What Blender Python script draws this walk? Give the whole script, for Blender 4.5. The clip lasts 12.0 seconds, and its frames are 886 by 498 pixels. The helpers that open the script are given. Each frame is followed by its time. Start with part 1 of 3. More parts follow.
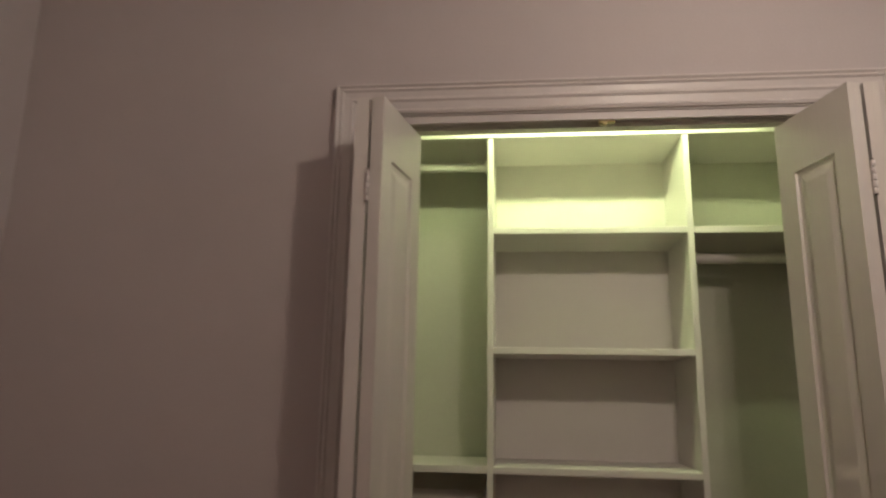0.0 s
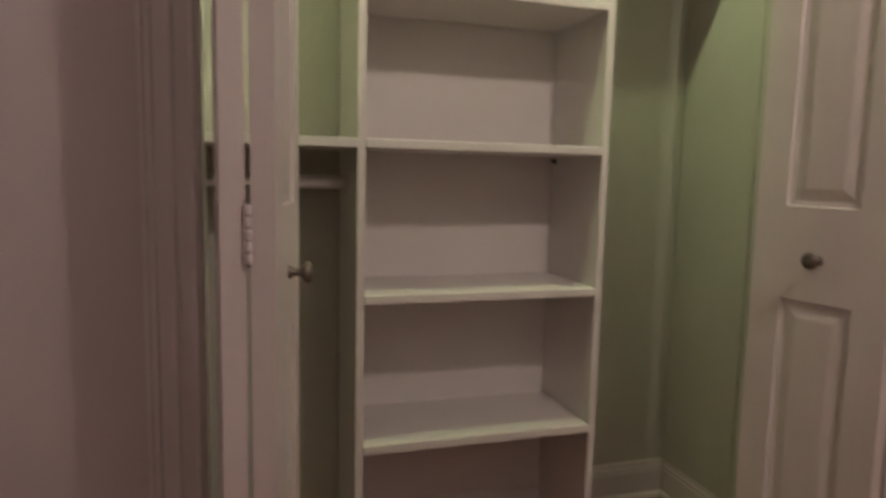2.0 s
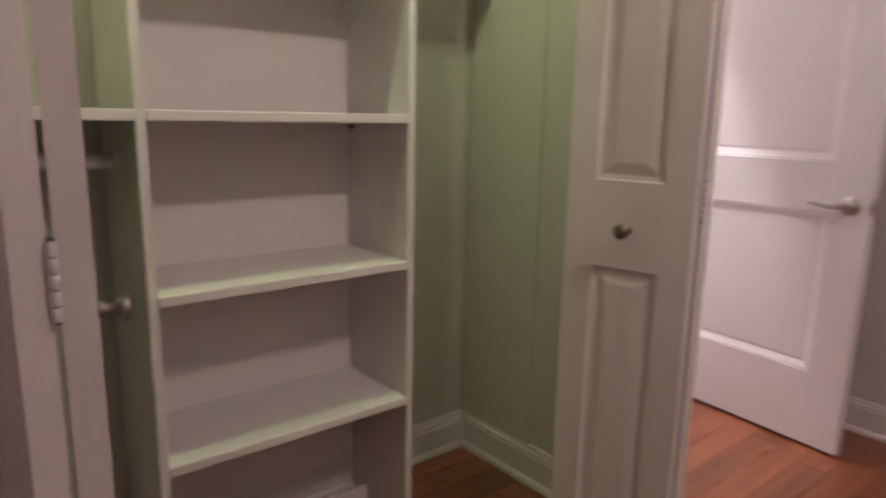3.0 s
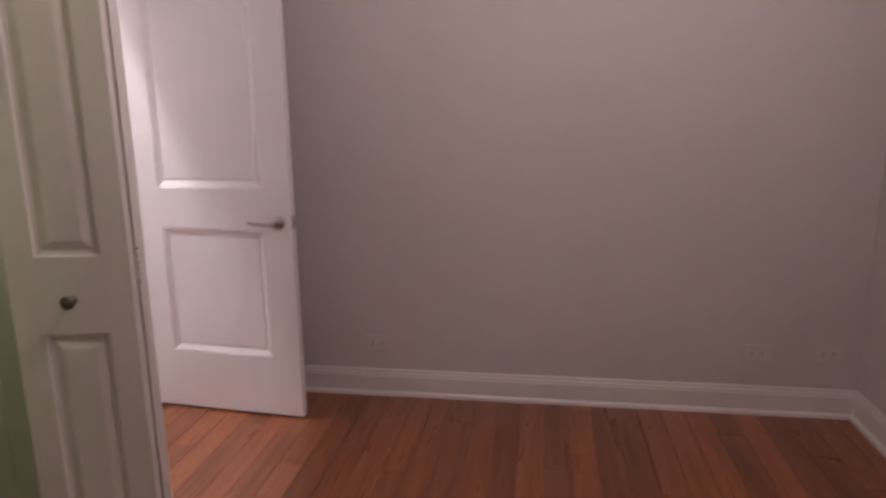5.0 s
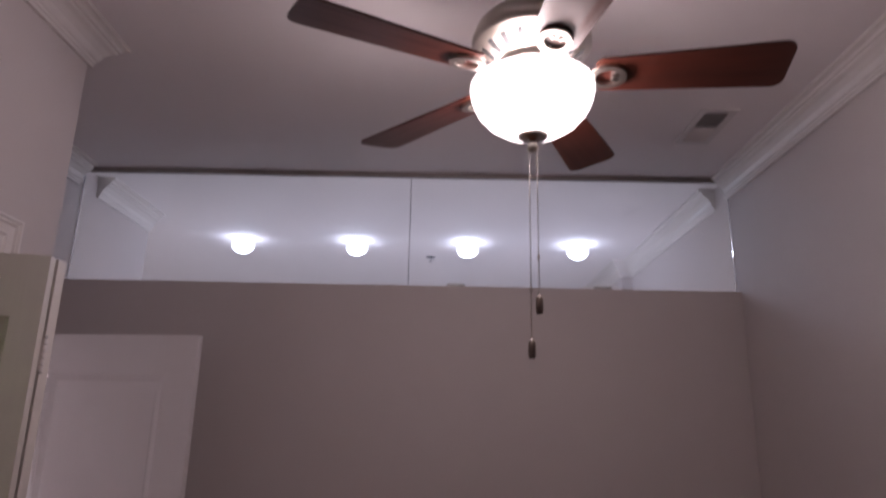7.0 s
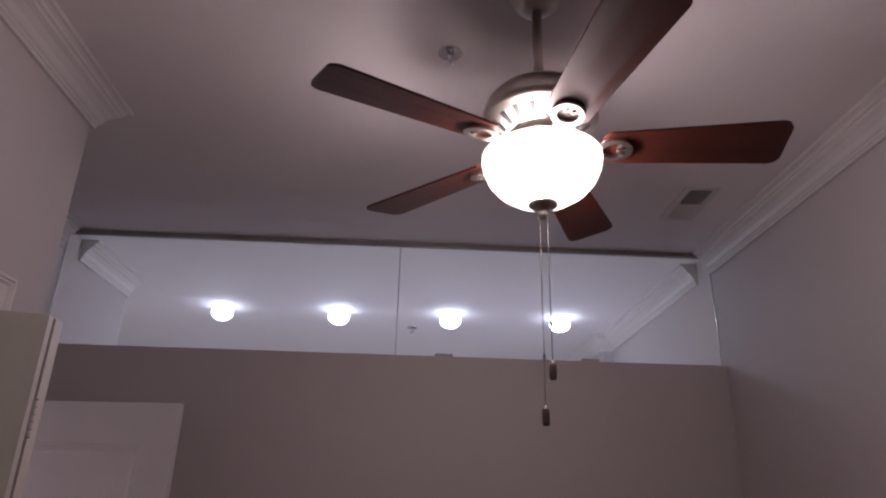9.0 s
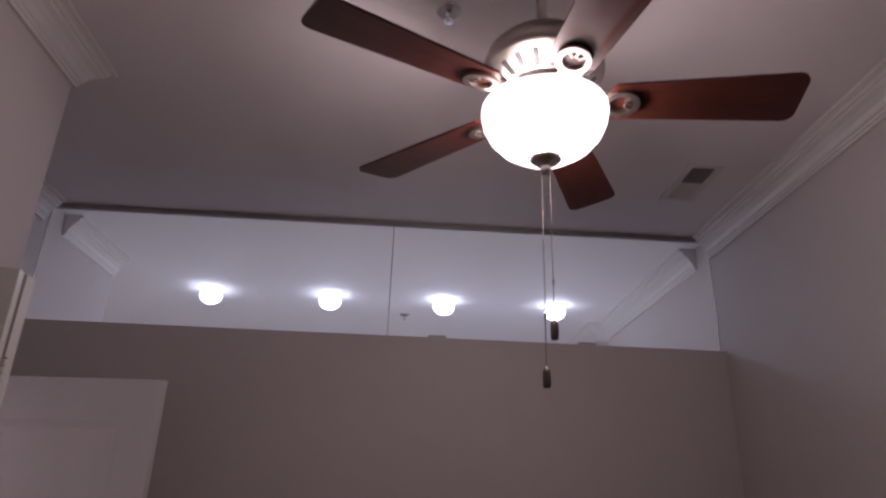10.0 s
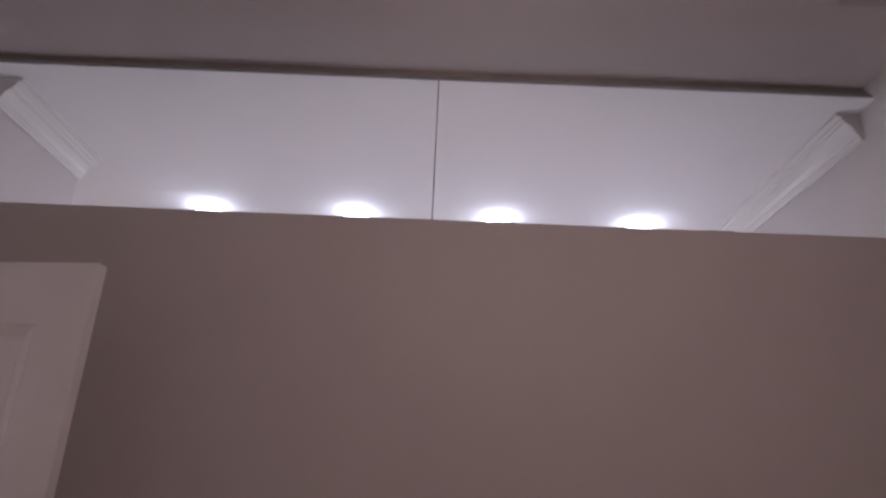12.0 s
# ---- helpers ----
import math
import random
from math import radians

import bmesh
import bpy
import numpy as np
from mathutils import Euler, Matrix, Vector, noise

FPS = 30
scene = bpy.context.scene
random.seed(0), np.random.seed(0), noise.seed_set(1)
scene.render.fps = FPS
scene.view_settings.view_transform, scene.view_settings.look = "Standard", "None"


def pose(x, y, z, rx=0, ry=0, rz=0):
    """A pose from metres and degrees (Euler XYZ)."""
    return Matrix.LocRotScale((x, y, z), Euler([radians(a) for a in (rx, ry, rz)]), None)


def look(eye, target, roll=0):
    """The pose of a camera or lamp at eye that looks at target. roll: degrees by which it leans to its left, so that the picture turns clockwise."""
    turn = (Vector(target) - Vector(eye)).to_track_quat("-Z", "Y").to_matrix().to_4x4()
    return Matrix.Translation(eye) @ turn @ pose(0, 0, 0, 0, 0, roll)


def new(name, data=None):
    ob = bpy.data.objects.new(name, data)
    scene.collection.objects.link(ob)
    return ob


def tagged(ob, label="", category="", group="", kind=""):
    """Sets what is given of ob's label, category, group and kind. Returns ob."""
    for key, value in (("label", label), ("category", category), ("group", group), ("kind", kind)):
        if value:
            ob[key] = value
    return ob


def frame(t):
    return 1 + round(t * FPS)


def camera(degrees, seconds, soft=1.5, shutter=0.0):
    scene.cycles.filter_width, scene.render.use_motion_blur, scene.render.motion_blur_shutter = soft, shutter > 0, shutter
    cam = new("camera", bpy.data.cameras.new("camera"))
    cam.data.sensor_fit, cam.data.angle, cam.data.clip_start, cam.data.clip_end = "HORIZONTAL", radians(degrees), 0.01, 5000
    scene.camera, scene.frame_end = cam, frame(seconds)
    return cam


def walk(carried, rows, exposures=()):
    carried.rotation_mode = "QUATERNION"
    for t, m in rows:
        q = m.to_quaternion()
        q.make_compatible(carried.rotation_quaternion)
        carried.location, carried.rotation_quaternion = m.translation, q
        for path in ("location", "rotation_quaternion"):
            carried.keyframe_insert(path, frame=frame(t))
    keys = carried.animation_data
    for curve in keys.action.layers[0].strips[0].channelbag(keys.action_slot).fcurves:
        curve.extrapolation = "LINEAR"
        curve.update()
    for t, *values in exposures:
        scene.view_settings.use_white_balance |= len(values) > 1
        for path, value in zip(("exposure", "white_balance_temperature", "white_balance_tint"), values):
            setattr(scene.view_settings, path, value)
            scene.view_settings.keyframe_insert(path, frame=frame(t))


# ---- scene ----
cam = camera(67.5, 12.0, 2.2, 0.5)
PATH = [
    (0, (0.07, 1.888, 1.369), (-0.143, 3.831, 1.792), 1.0),
    (0.5, (0.002, 2.137, 1.332), (-0.003, 4.088, 1.77), 0.8),
    (1, (-0.049, 2.361, 1.218), (0.035, 4.315, 1.637), 0.6),
    (1.5, (-0.128, 2.387, 1.165), (0.048, 4.375, 1.298), 0.4),
    (2, (-0.281, 2.477, 1.077), (0.307, 4.375, 0.845), 1.3),
    (2.5, (-0.306, 2.622, 1.093), (0.613, 4.361, 0.728), 1.3),
    (3, (-0.366, 2.661, 1.149), (0.873, 4.181, 0.754), 1.1),
    (3.5, (-0.497, 2.623, 1.159), (1.13, 3.718, 0.769), 0.4),
    (3.7, (-0.556, 2.583, 1.162), (1.159, 3.536, 0.776), 0.1),
    (5.3, (-0.533, 2.404, 1.374), (1.43, 2.581, 1.035), -0.4),
    (5.5, (-0.557, 2.408, 1.392), (1.425, 2.52, 1.15), -0.3),
    (6, (-0.609, 2.423, 1.564), (1.39, 2.476, 1.547), 0.6),
    (6.5, (-0.652, 2.434, 1.66), (1.33, 2.464, 1.927), 1.0),
    (7, (-0.664, 2.43, 1.697), (1.267, 2.444, 2.219), 1.2),
    (7.5, (-0.675, 2.437, 1.703), (1.215, 2.435, 2.356), 1.4),
    (7.7, (-0.676, 2.442, 1.704), (1.204, 2.433, 2.385), 1.3),
    (9.5, (-0.641, 2.534, 1.648), (1.217, 2.452, 2.383), 1.8),
    (10, (-0.556, 2.519, 1.619), (1.304, 2.428, 2.35), 2.0),
    (10.5, (-0.339, 2.476, 1.602), (1.521, 2.386, 2.33), 2.1),
    (11, (-0.136, 2.468, 1.573), (1.726, 2.399, 2.299), 2.1),
    (11.5, (0.143, 2.529, 1.548), (2.01, 2.487, 2.265), 2.2),
    (12, (0.457, 2.57, 1.519), (2.328, 2.575, 2.227), 2.4),
]
EXPOSURES = [(0.0, 0.60, 7300, 2), (0.5, 0.60, 7300, 2), (1.5, 0.92, 7150, 8), (2.5, 1.40, 6750, 11), (3.2, 1.42, 6600, 12), (3.7, 1.4, 6500, 12), (5.5, 1.03, 6400, 12), (6.5, 0.40, 6200, 17),
             (7.0, -0.1, 6250, 18), (7.7, -0.33, 6250, 18), (10.5, -0.47, 6250, 18), (11.2, -0.29, 6350, 18), (12.0, -0.04, 6600, 17)]
walk(cam, [(t, look(eye, target, roll)) for t, eye, target, roll in PATH], EXPOSURES)

# ---- light ----
world = bpy.data.worlds.new("night")
world.use_nodes = True
world.node_tree.nodes["Background"].inputs[0].default_value = (0.30, 0.34, 0.45, 1)
world.node_tree.nodes["Background"].inputs[1].default_value = 0.0
scene.world = world

FAN_GLOW = 3.8         # frosted bowl of the ceiling fan
CAN_GLOW = 15.0        # recessed cans of the room behind the glass
HALL_GLOW = 350.0      # recessed can in the hall outside the door
CAN_WATTS = 220.0     # downward beam of each of those cans
BULB_WATTS = 7.2       # each of the two bulbs inside the bowl
CLOSET_GLOW = 68.0     # small strip light over the closet opening

# ---- plan ----
CEIL = 2.912
X_W, X_E, Y_S = -1.39, 2.357, 1.063          # room walls
Y_C, T = 3.60, 0.115                         # closet front wall and wall thickness
X_CR = 1.236                                 # corner of the closet box
Y_D = 4.232                                  # wall with the room door
Z_HALF = 2.336                               # top of the east wall, under the glass
OP_L, OP_R, OP_T = -0.335, 0.955, 2.122       # closet opening
CL_L, CL_R, CL_B = -0.46, 1.08, 4.318        # closet inside
DR_L, DR_R, DR_T = 1.362, 2.142, 2.062       # doorway
FAR_X, FAR_Y = 7.0, 6.0


# ---- materials ----
def nodes_of(name):
    m = bpy.data.materials.new(name)
    m.use_nodes = True
    nt = m.node_tree
    return m, nt, nt.nodes["Principled BSDF"]


def noise_node(nt, scale, detail=4.0, rough=0.6, stretch=None):
    tc = nt.nodes.new("ShaderNodeTexCoord")
    tex = nt.nodes.new("ShaderNodeTexNoise")
    tex.inputs["Scale"].default_value = scale
    tex.inputs["Detail"].default_value = detail
    tex.inputs["Roughness"].default_value = rough
    if stretch:
        mp = nt.nodes.new("ShaderNodeMapping")
        mp.inputs["Scale"].default_value = stretch
        nt.links.new(tc.outputs["Object"], mp.inputs["Vector"])
        nt.links.new(mp.outputs["Vector"], tex.inputs["Vector"])
    else:
        nt.links.new(tc.outputs["Object"], tex.inputs["Vector"])
    return tex


def ramp(nt, src, stops):
    r = nt.nodes.new("ShaderNodeValToRGB")
    r.color_ramp.elements[0].position, r.color_ramp.elements[0].color = stops[0][0], (*stops[0][1], 1)
    r.color_ramp.elements[1].position, r.color_ramp.elements[1].color = stops[-1][0], (*stops[-1][1], 1)
    for p, c in stops[1:-1]:
        e = r.color_ramp.elements.new(p)
        e.color = (*c, 1)
    nt.links.new(src, r.inputs[0])
    return r


def mixed(nt, kind, fac, a, b):
    m = nt.nodes.new("ShaderNodeMix")
    m.data_type, m.blend_type = "RGBA", kind
    if isinstance(fac, float):
        m.inputs[0].default_value = fac
    else:
        nt.links.new(fac, m.inputs[0])
    nt.links.new(a, m.inputs[6])
    nt.links.new(b, m.inputs[7])
    return m.outputs[2]


def paint(name, col, rough, var=0.05, stain=0.6, grain=160.0, bump=0.06, stretch=None, metal=0.0):
    """Painted or plain surface: slow blotches, fine grain and a little relief."""
    m, nt, bsdf = nodes_of(name)
    big = noise_node(nt, stain, 5.0, 0.65)
    fine = noise_node(nt, grain, 3.0, 0.6, stretch)
    lo = tuple(c * (1 - var) for c in col)
    hi = tuple(min(1.0, c * (1 + var)) for c in col)
    a = ramp(nt, big.outputs["Fac"], [(0.32, lo), (0.68, hi)])
    b = ramp(nt, fine.outputs["Fac"], [(0.3, (1 - var, 1 - var, 1 - var)), (0.7, (1.0, 1.0, 1.0))])
    nt.links.new(mixed(nt, "MULTIPLY", 1.0, a.outputs[0], b.outputs[0]), bsdf.inputs["Base Color"])
    r = ramp(nt, big.outputs["Fac"], [(0.3, (rough * 0.88,) * 3), (0.7, (min(1, rough * 1.12),) * 3)])
    nt.links.new(r.outputs[0], bsdf.inputs["Roughness"])
    bsdf.inputs["Metallic"].default_value = metal
    bp = nt.nodes.new("ShaderNodeBump")
    bp.inputs["Strength"].default_value = bump
    bp.inputs["Distance"].default_value = 0.004
    nt.links.new(fine.outputs["Fac"], bp.inputs["Height"])
    nt.links.new(bp.outputs["Normal"], bsdf.inputs["Normal"])
    return m


def wood(name, dark, mid, light, rough, along, by_piece=0.35, coat=0.0):
    """Stained wood with grain along one axis (stretch vector) and a tone for each piece."""
    m, nt, bsdf = nodes_of(name)
    tc = nt.nodes.new("ShaderNodeTexCoord")
    info = nt.nodes.new("ShaderNodeObjectInfo")
    shift = nt.nodes.new("ShaderNodeVectorMath")
    shift.operation = "MULTIPLY_ADD"
    shift.inputs[1].default_value = along
    mul = nt.nodes.new("ShaderNodeVectorMath")
    mul.operation = "SCALE"
    mul.inputs[0].default_value = (31.0, 17.0, 11.0)
    nt.links.new(info.outputs["Random"], mul.inputs["Scale"])
    nt.links.new(tc.outputs["Object"], shift.inputs[0])
    nt.links.new(mul.outputs[0], shift.inputs[2])
    grain = nt.nodes.new("ShaderNodeTexNoise")
    grain.inputs["Scale"].default_value, grain.inputs["Detail"].default_value = 1.0, 6.0
    grain.inputs["Roughness"].default_value, grain.inputs["Distortion"].default_value = 0.62, 0.7
    nt.links.new(shift.outputs[0], grain.inputs["Vector"])
    slow = noise_node(nt, 2.2, 3.0)
    col = ramp(nt, grain.outputs["Fac"], [(0.28, dark), (0.5, mid), (0.74, light)])
    tone = ramp(nt, info.outputs["Random"], [(0.0, (1 - by_piece,) * 3), (1.0, (1 + by_piece * 0.4, 1 + by_piece * 0.3, 1 + by_piece * 0.25))])
    tone2 = ramp(nt, slow.outputs["Fac"], [(0.3, (0.86, 0.86, 0.86)), (0.7, (1.0, 1.0, 1.0))])
    c = mixed(nt, "MULTIPLY", 1.0, col.outputs[0], tone.outputs[0])
    nt.links.new(mixed(nt, "MULTIPLY", 1.0, c, tone2.outputs[0]), bsdf.inputs["Base Color"])
    r = ramp(nt, grain.outputs["Fac"], [(0.3, (rough * 1.2,) * 3), (0.7, (rough * 0.85,) * 3)])
    nt.links.new(r.outputs[0], bsdf.inputs["Roughness"])
    bsdf.inputs["Coat Weight"].default_value = coat
    bsdf.inputs["Coat Roughness"].default_value = 0.2
    bp = nt.nodes.new("ShaderNodeBump")
    bp.inputs["Strength"].default_value, bp.inputs["Distance"].default_value = 0.08, 0.002
    nt.links.new(grain.outputs["Fac"], bp.inputs["Height"])
    nt.links.new(bp.outputs["Normal"], bsdf.inputs["Normal"])
    return m


def glow(name, col, strength, base=(0.9, 0.9, 0.9)):
    m, nt, bsdf = nodes_of(name)
    bsdf.inputs["Base Color"].default_value = (*base, 1)
    bsdf.inputs["Emission Color"].default_value = (*col, 1)
    bsdf.inputs["Emission Strength"].default_value = strength
    bsdf.inputs["Roughness"].default_value = 0.4
    return m


WALL = paint("wall_paint", (0.55, 0.497, 0.492), 0.62, 0.035, 0.7, 140, 0.10)
CEILING = paint("ceiling_paint", (0.75, 0.70, 0.71), 0.8, 0.03, 0.5, 170, 0.10)
TRIM = paint("trim_paint", (0.66, 0.615, 0.60), 0.38, 0.03, 2.0, 60, 0.04)
DOORP = paint("door_paint", (0.80, 0.765, 0.775), 0.36, 0.02, 2.5, 90, 0.05, (0.08, 0.08, 0.01))
BIFOLD = paint("bifold_paint", (0.64, 0.60, 0.565), 0.4, 0.03, 2.5, 120, 0.10, (1.0, 1.0, 0.05))
SHELF = paint("white_laminate", (0.70, 0.67, 0.64), 0.42, 0.025, 3.0, 220, 0.03)
CLOSETW = paint("closet_paint", (0.55, 0.545, 0.475), 0.6, 0.05, 1.4, 140, 0.08)
PLATE = paint("outlet_plastic", (0.56, 0.515, 0.50), 0.4, 0.02, 8, 200, 0.01)
BLACK = paint("vent_black", (0.006, 0.006, 0.006), 0.7, 0.1, 8, 200, 0.02)
SLOT = paint("slot_grey", (0.13, 0.115, 0.105), 0.5, 0.1, 8, 200, 0.02)
DARK = paint("dark_slot", (0.03, 0.03, 0.032), 0.6, 0.1, 8, 200, 0.02)
GRILLE = paint("grille_enamel", (0.62, 0.58, 0.58), 0.4, 0.04, 6, 200, 0.02)
NICKEL = paint("brushed_nickel", (0.50, 0.46, 0.42), 0.32, 0.08, 5, 300, 0.05, (1.0, 1.0, 0.05), 1.0)
CHROME = paint("chrome", (0.72, 0.73, 0.76), 0.10, 0.04, 9, 200, 0.01, None, 1.0)
BRASS = paint("aged_brass", (0.30, 0.23, 0.13), 0.4, 0.1, 12, 260, 0.03, None, 1.0)
KNOBM = paint("antique_knob", (0.25, 0.225, 0.19), 0.38, 0.15, 30, 260, 0.05, None, 1.0)
RAIL = paint("header_bronze", (0.30, 0.26, 0.25), 0.5, 0.1, 3, 180, 0.03)
CLIPM = paint("clip_grey", (0.42, 0.40, 0.41), 0.45, 0.06, 9, 200, 0.02)
FOBM = paint("fob_bronze", (0.17, 0.128, 0.108), 0.42, 0.15, 40, 300, 0.05)
PLANK = wood("cherry_floor", (0.20, 0.060, 0.024), (0.28, 0.092, 0.037), (0.36, 0.132, 0.055), 0.30, (1.6, 22, 22), 0.34, 0.25)
SUBFLOOR = wood("floor_boards", (0.16, 0.046, 0.022), (0.25, 0.08, 0.038), (0.34, 0.12, 0.06), 0.34, (2.2, 34, 34), 0.0, 0.2)
# pale tone chosen to throw the can light back up
PALE = wood("bounce_floor", (0.42, 0.36, 0.29), (0.55, 0.49, 0.41), (0.64, 0.58, 0.50), 0.45, (2.2, 34, 34), 0.0, 0.1)
BLADE = wood("mahogany_blade", (0.040, 0.010, 0.006), (0.054, 0.013, 0.008), (0.072, 0.017, 0.010), 0.33, (3.0, 40, 40), 0.12, 0.0)
BOWL = glow("lit_frosted_glass", (1.0, 0.84, 0.80), FAN_GLOW)
CAN = glow("lit_can_lens", (0.72, 0.82, 1.0), CAN_GLOW)
HALLCAN = glow("lit_hall_lens", (1.0, 0.93, 0.95), HALL_GLOW)
TUBE = glow("lit_closet_tube", (0.84, 1.0, 0.58), CLOSET_GLOW)

GLASS, gt, gb = nodes_of("clear_glass")
gb.inputs["Base Color"].default_value = (0.95, 0.975, 0.97, 1)
gb.inputs["Transmission Weight"].default_value = 1.0
gb.inputs["Roughness"].default_value = 0.0
gb.inputs["IOR"].default_value = 1.45


# ---- mesh helpers ----
def box(bm, x0, x1, y0, y1, z0, z1, bev=0.0):
    m = Matrix.Translation(((x0 + x1) / 2, (y0 + y1) / 2, (z0 + z1) / 2)) @ Matrix.Diagonal((x1 - x0, y1 - y0, z1 - z0, 1))
    vs = bmesh.ops.create_cube(bm, size=1.0, matrix=m)["verts"]
    if bev > 0:
        es = list({e for v in vs for e in v.link_edges})
        bmesh.ops.bevel(bm, geom=es, offset=bev, segments=2, profile=0.6, affect="EDGES", clamp_overlap=True)
    return bm


def boxes(*rows, bev=0.0):
    bm = bmesh.new()
    for r in rows:
        box(bm, *r, bev=bev)
    return bm


def lathe(bm, prof, at=(0, 0, 0), n=32, turn=None):
    """Turns a profile of (radius, height) about the z axis."""
    rings = []
    m = Matrix.Translation(at) @ (turn or Matrix.Identity(4))
    for r, z in prof:
        if r < 1e-5:
            rings.append([bm.verts.new(m @ Vector((0, 0, z)))])
        else:
            rings.append([bm.verts.new(m @ Vector((r * math.cos(2 * math.pi * i / n), r * math.sin(2 * math.pi * i / n), z))) for i in range(n)])
    for a, b in zip(rings, rings[1:]):
        for i in range(n):
            j = (i + 1) % n
            if len(a) == 1 and len(b) == 1:
                continue
            if len(a) == 1:
                bm.faces.new((a[0], b[j], b[i]))
            elif len(b) == 1:
                bm.faces.new((a[i], a[j], b[0]))
            else:
                bm.faces.new((a[i], a[j], b[j], b[i]))
    for f in bm.faces:
        f.smooth = True
    bmesh.ops.recalc_face_normals(bm, faces=bm.faces)
    return bm


def sweep(bm, prof, path, z0=0.0):
    """Carries a profile of (out, up) along a plan path; out is to the left of the way, corners are mitred."""
    pts = [Vector(p) for p in path]
    cols = []
    for i, p in enumerate(pts):
        ds = []
        if i > 0:
            ds.append((p - pts[i - 1]).normalized())
        if i < len(pts) - 1:
            ds.append((pts[i + 1] - p).normalized())
        ns = [Vector((-d.y, d.x)) for d in ds]
        if len(ns) == 2:
            off = (ns[0] + ns[1]) / (1 + ns[0].dot(ns[1]))
        else:
            off = ns[0]
        cols.append([bm.verts.new((p.x + off.x * o, p.y + off.y * o, z0 + u)) for o, u in prof])
    k = len(prof)
    for a, b in zip(cols, cols[1:]):
        for i in range(k):
            j = (i + 1) % k
            bm.faces.new((a[i], a[j], b[j], b[i]))
    bm.faces.new(cols[0])
    bm.faces.new(list(reversed(cols[-1])))
    bmesh.ops.recalc_face_normals(bm, faces=bm.faces)
    return bm


def mesh_of(name, bm, material):
    me = bpy.data.meshes.new(name)
    bm.to_mesh(me)
    bm.free()
    me.materials.append(material)
    return me


def part(name, bm, material, parent, label=""):
    """Links a bmesh as one mesh object under a thing or a part."""
    ob = new(name, mesh_of(name, bm, material))
    ob.parent = parent
    if label:
        tagged(ob, label)
    return ob


def solid(name, bm, material, label="", category="", kind="", group=""):
    ob = new(name, mesh_of(name, bm, material))
    return tagged(ob, label, category, group, kind)


def thing(name, m, label, category, group=""):
    ob = new(name)
    ob.empty_display_size = 0.1
    ob.matrix_world = m
    return tagged(ob, label, category, group)


# ---- structure ----
H = CEIL
solid("wall_east", boxes((X_E, X_E + T, Y_S, Y_D, 0, Z_HALF), bev=0.003), WALL, "grey painted partition wall that stops below the ceiling", "wall", "structure")
solid("wall_south", boxes((X_W - T, FAR_X + T, Y_S - T, Y_S, 0, H), (4.12, FAR_X, Y_S, Y_S + 0.08, 0, H)), WALL, "plain grey painted side wall", "wall", "structure")
solid("wall_west", boxes((X_W - T, X_W, Y_S, Y_C + T, 0, H)), WALL, "plain grey painted end wall", "wall", "structure")
solid("wall_north", boxes((X_W, OP_L - 0.02, Y_C, Y_C + T, 0, H), (OP_L - 0.02, OP_R + 0.02, Y_C, Y_C + T, OP_T + 0.02, H), (OP_R + 0.02, X_CR, Y_C, Y_C + T, 0, H)),
      WALL, "grey painted wall with the closet opening", "wall", "structure")
solid("closet_wall_1", boxes((CL_L - T, CL_L, Y_C + T, CL_B + T, 0, H)), CLOSETW, "painted side wall inside the closet", "wall", "structure")
solid("closet_wall_2", boxes((CL_R + 0.013, X_CR, Y_C + T, CL_B + T, 0, H), (CL_R + 0.007, CL_R + 0.013, 3.998, CL_B, 0.094, H)), CLOSETW, "painted side wall inside the closet", "wall", "structure")
solid("closet_wall_3", boxes((CL_L, CL_R + 0.013, CL_B, CL_B + T, 0, H)), CLOSETW, "painted back wall inside the closet", "wall", "structure")
solid("closet_side_facing", boxes((X_CR, X_CR + 0.003, Y_C + 0.001, Y_D, 0, H)), WALL, "grey painted side of the closet box", "wall", "structure")
solid("wall_door", boxes((X_CR, DR_L - 0.02, Y_D, Y_D + T, 0, H), (DR_L - 0.02, DR_R + 0.02, Y_D, Y_D + T, DR_T + 0.02, H), (DR_R + 0.02, 3.16, Y_D, Y_D + T, 0, H)),
      WALL, "grey painted wall with the room doorway", "wall", "structure")
solid("wall_hall_west", boxes((X_CR - T, X_CR, CL_B + T, FAR_Y, 0, H)), WALL, "plain painted hall wall", "wall", "structure")
solid("wall_hall_north", boxes((X_CR - T, FAR_X + T, FAR_Y, FAR_Y + T, 0, H)), WALL, "plain painted hall wall", "wall", "structure")
solid("wall_far_east", boxes((FAR_X, FAR_X + T, Y_S + 0.08, FAR_Y, 0, H)), WALL, "plain painted far wall", "wall", "structure")
solid("ceiling", boxes((X_W - T, FAR_X + T, Y_S - T, FAR_Y + T, H, H + 0.1)), CEILING, "flat painted ceiling over both rooms", "ceiling", "structure")
solid("ground", boxes((X_W - T, FAR_X + T, Y_S - T, FAR_Y + T, -0.12, -0.014)), SUBFLOOR, "wooden floor base under the boards", "floor", "structure")
# unseen floor, invented pale so that it brightens the ceiling behind the glass
solid("floor_hall", boxes((X_E + T, FAR_X, Y_S, FAR_Y, -0.014, 0.0), (X_CR, X_E + T, Y_D + T, FAR_Y, -0.014, 0.0)), PALE, "unseen floor of the room behind, made pale to bounce light upwards", "floor", "structure")

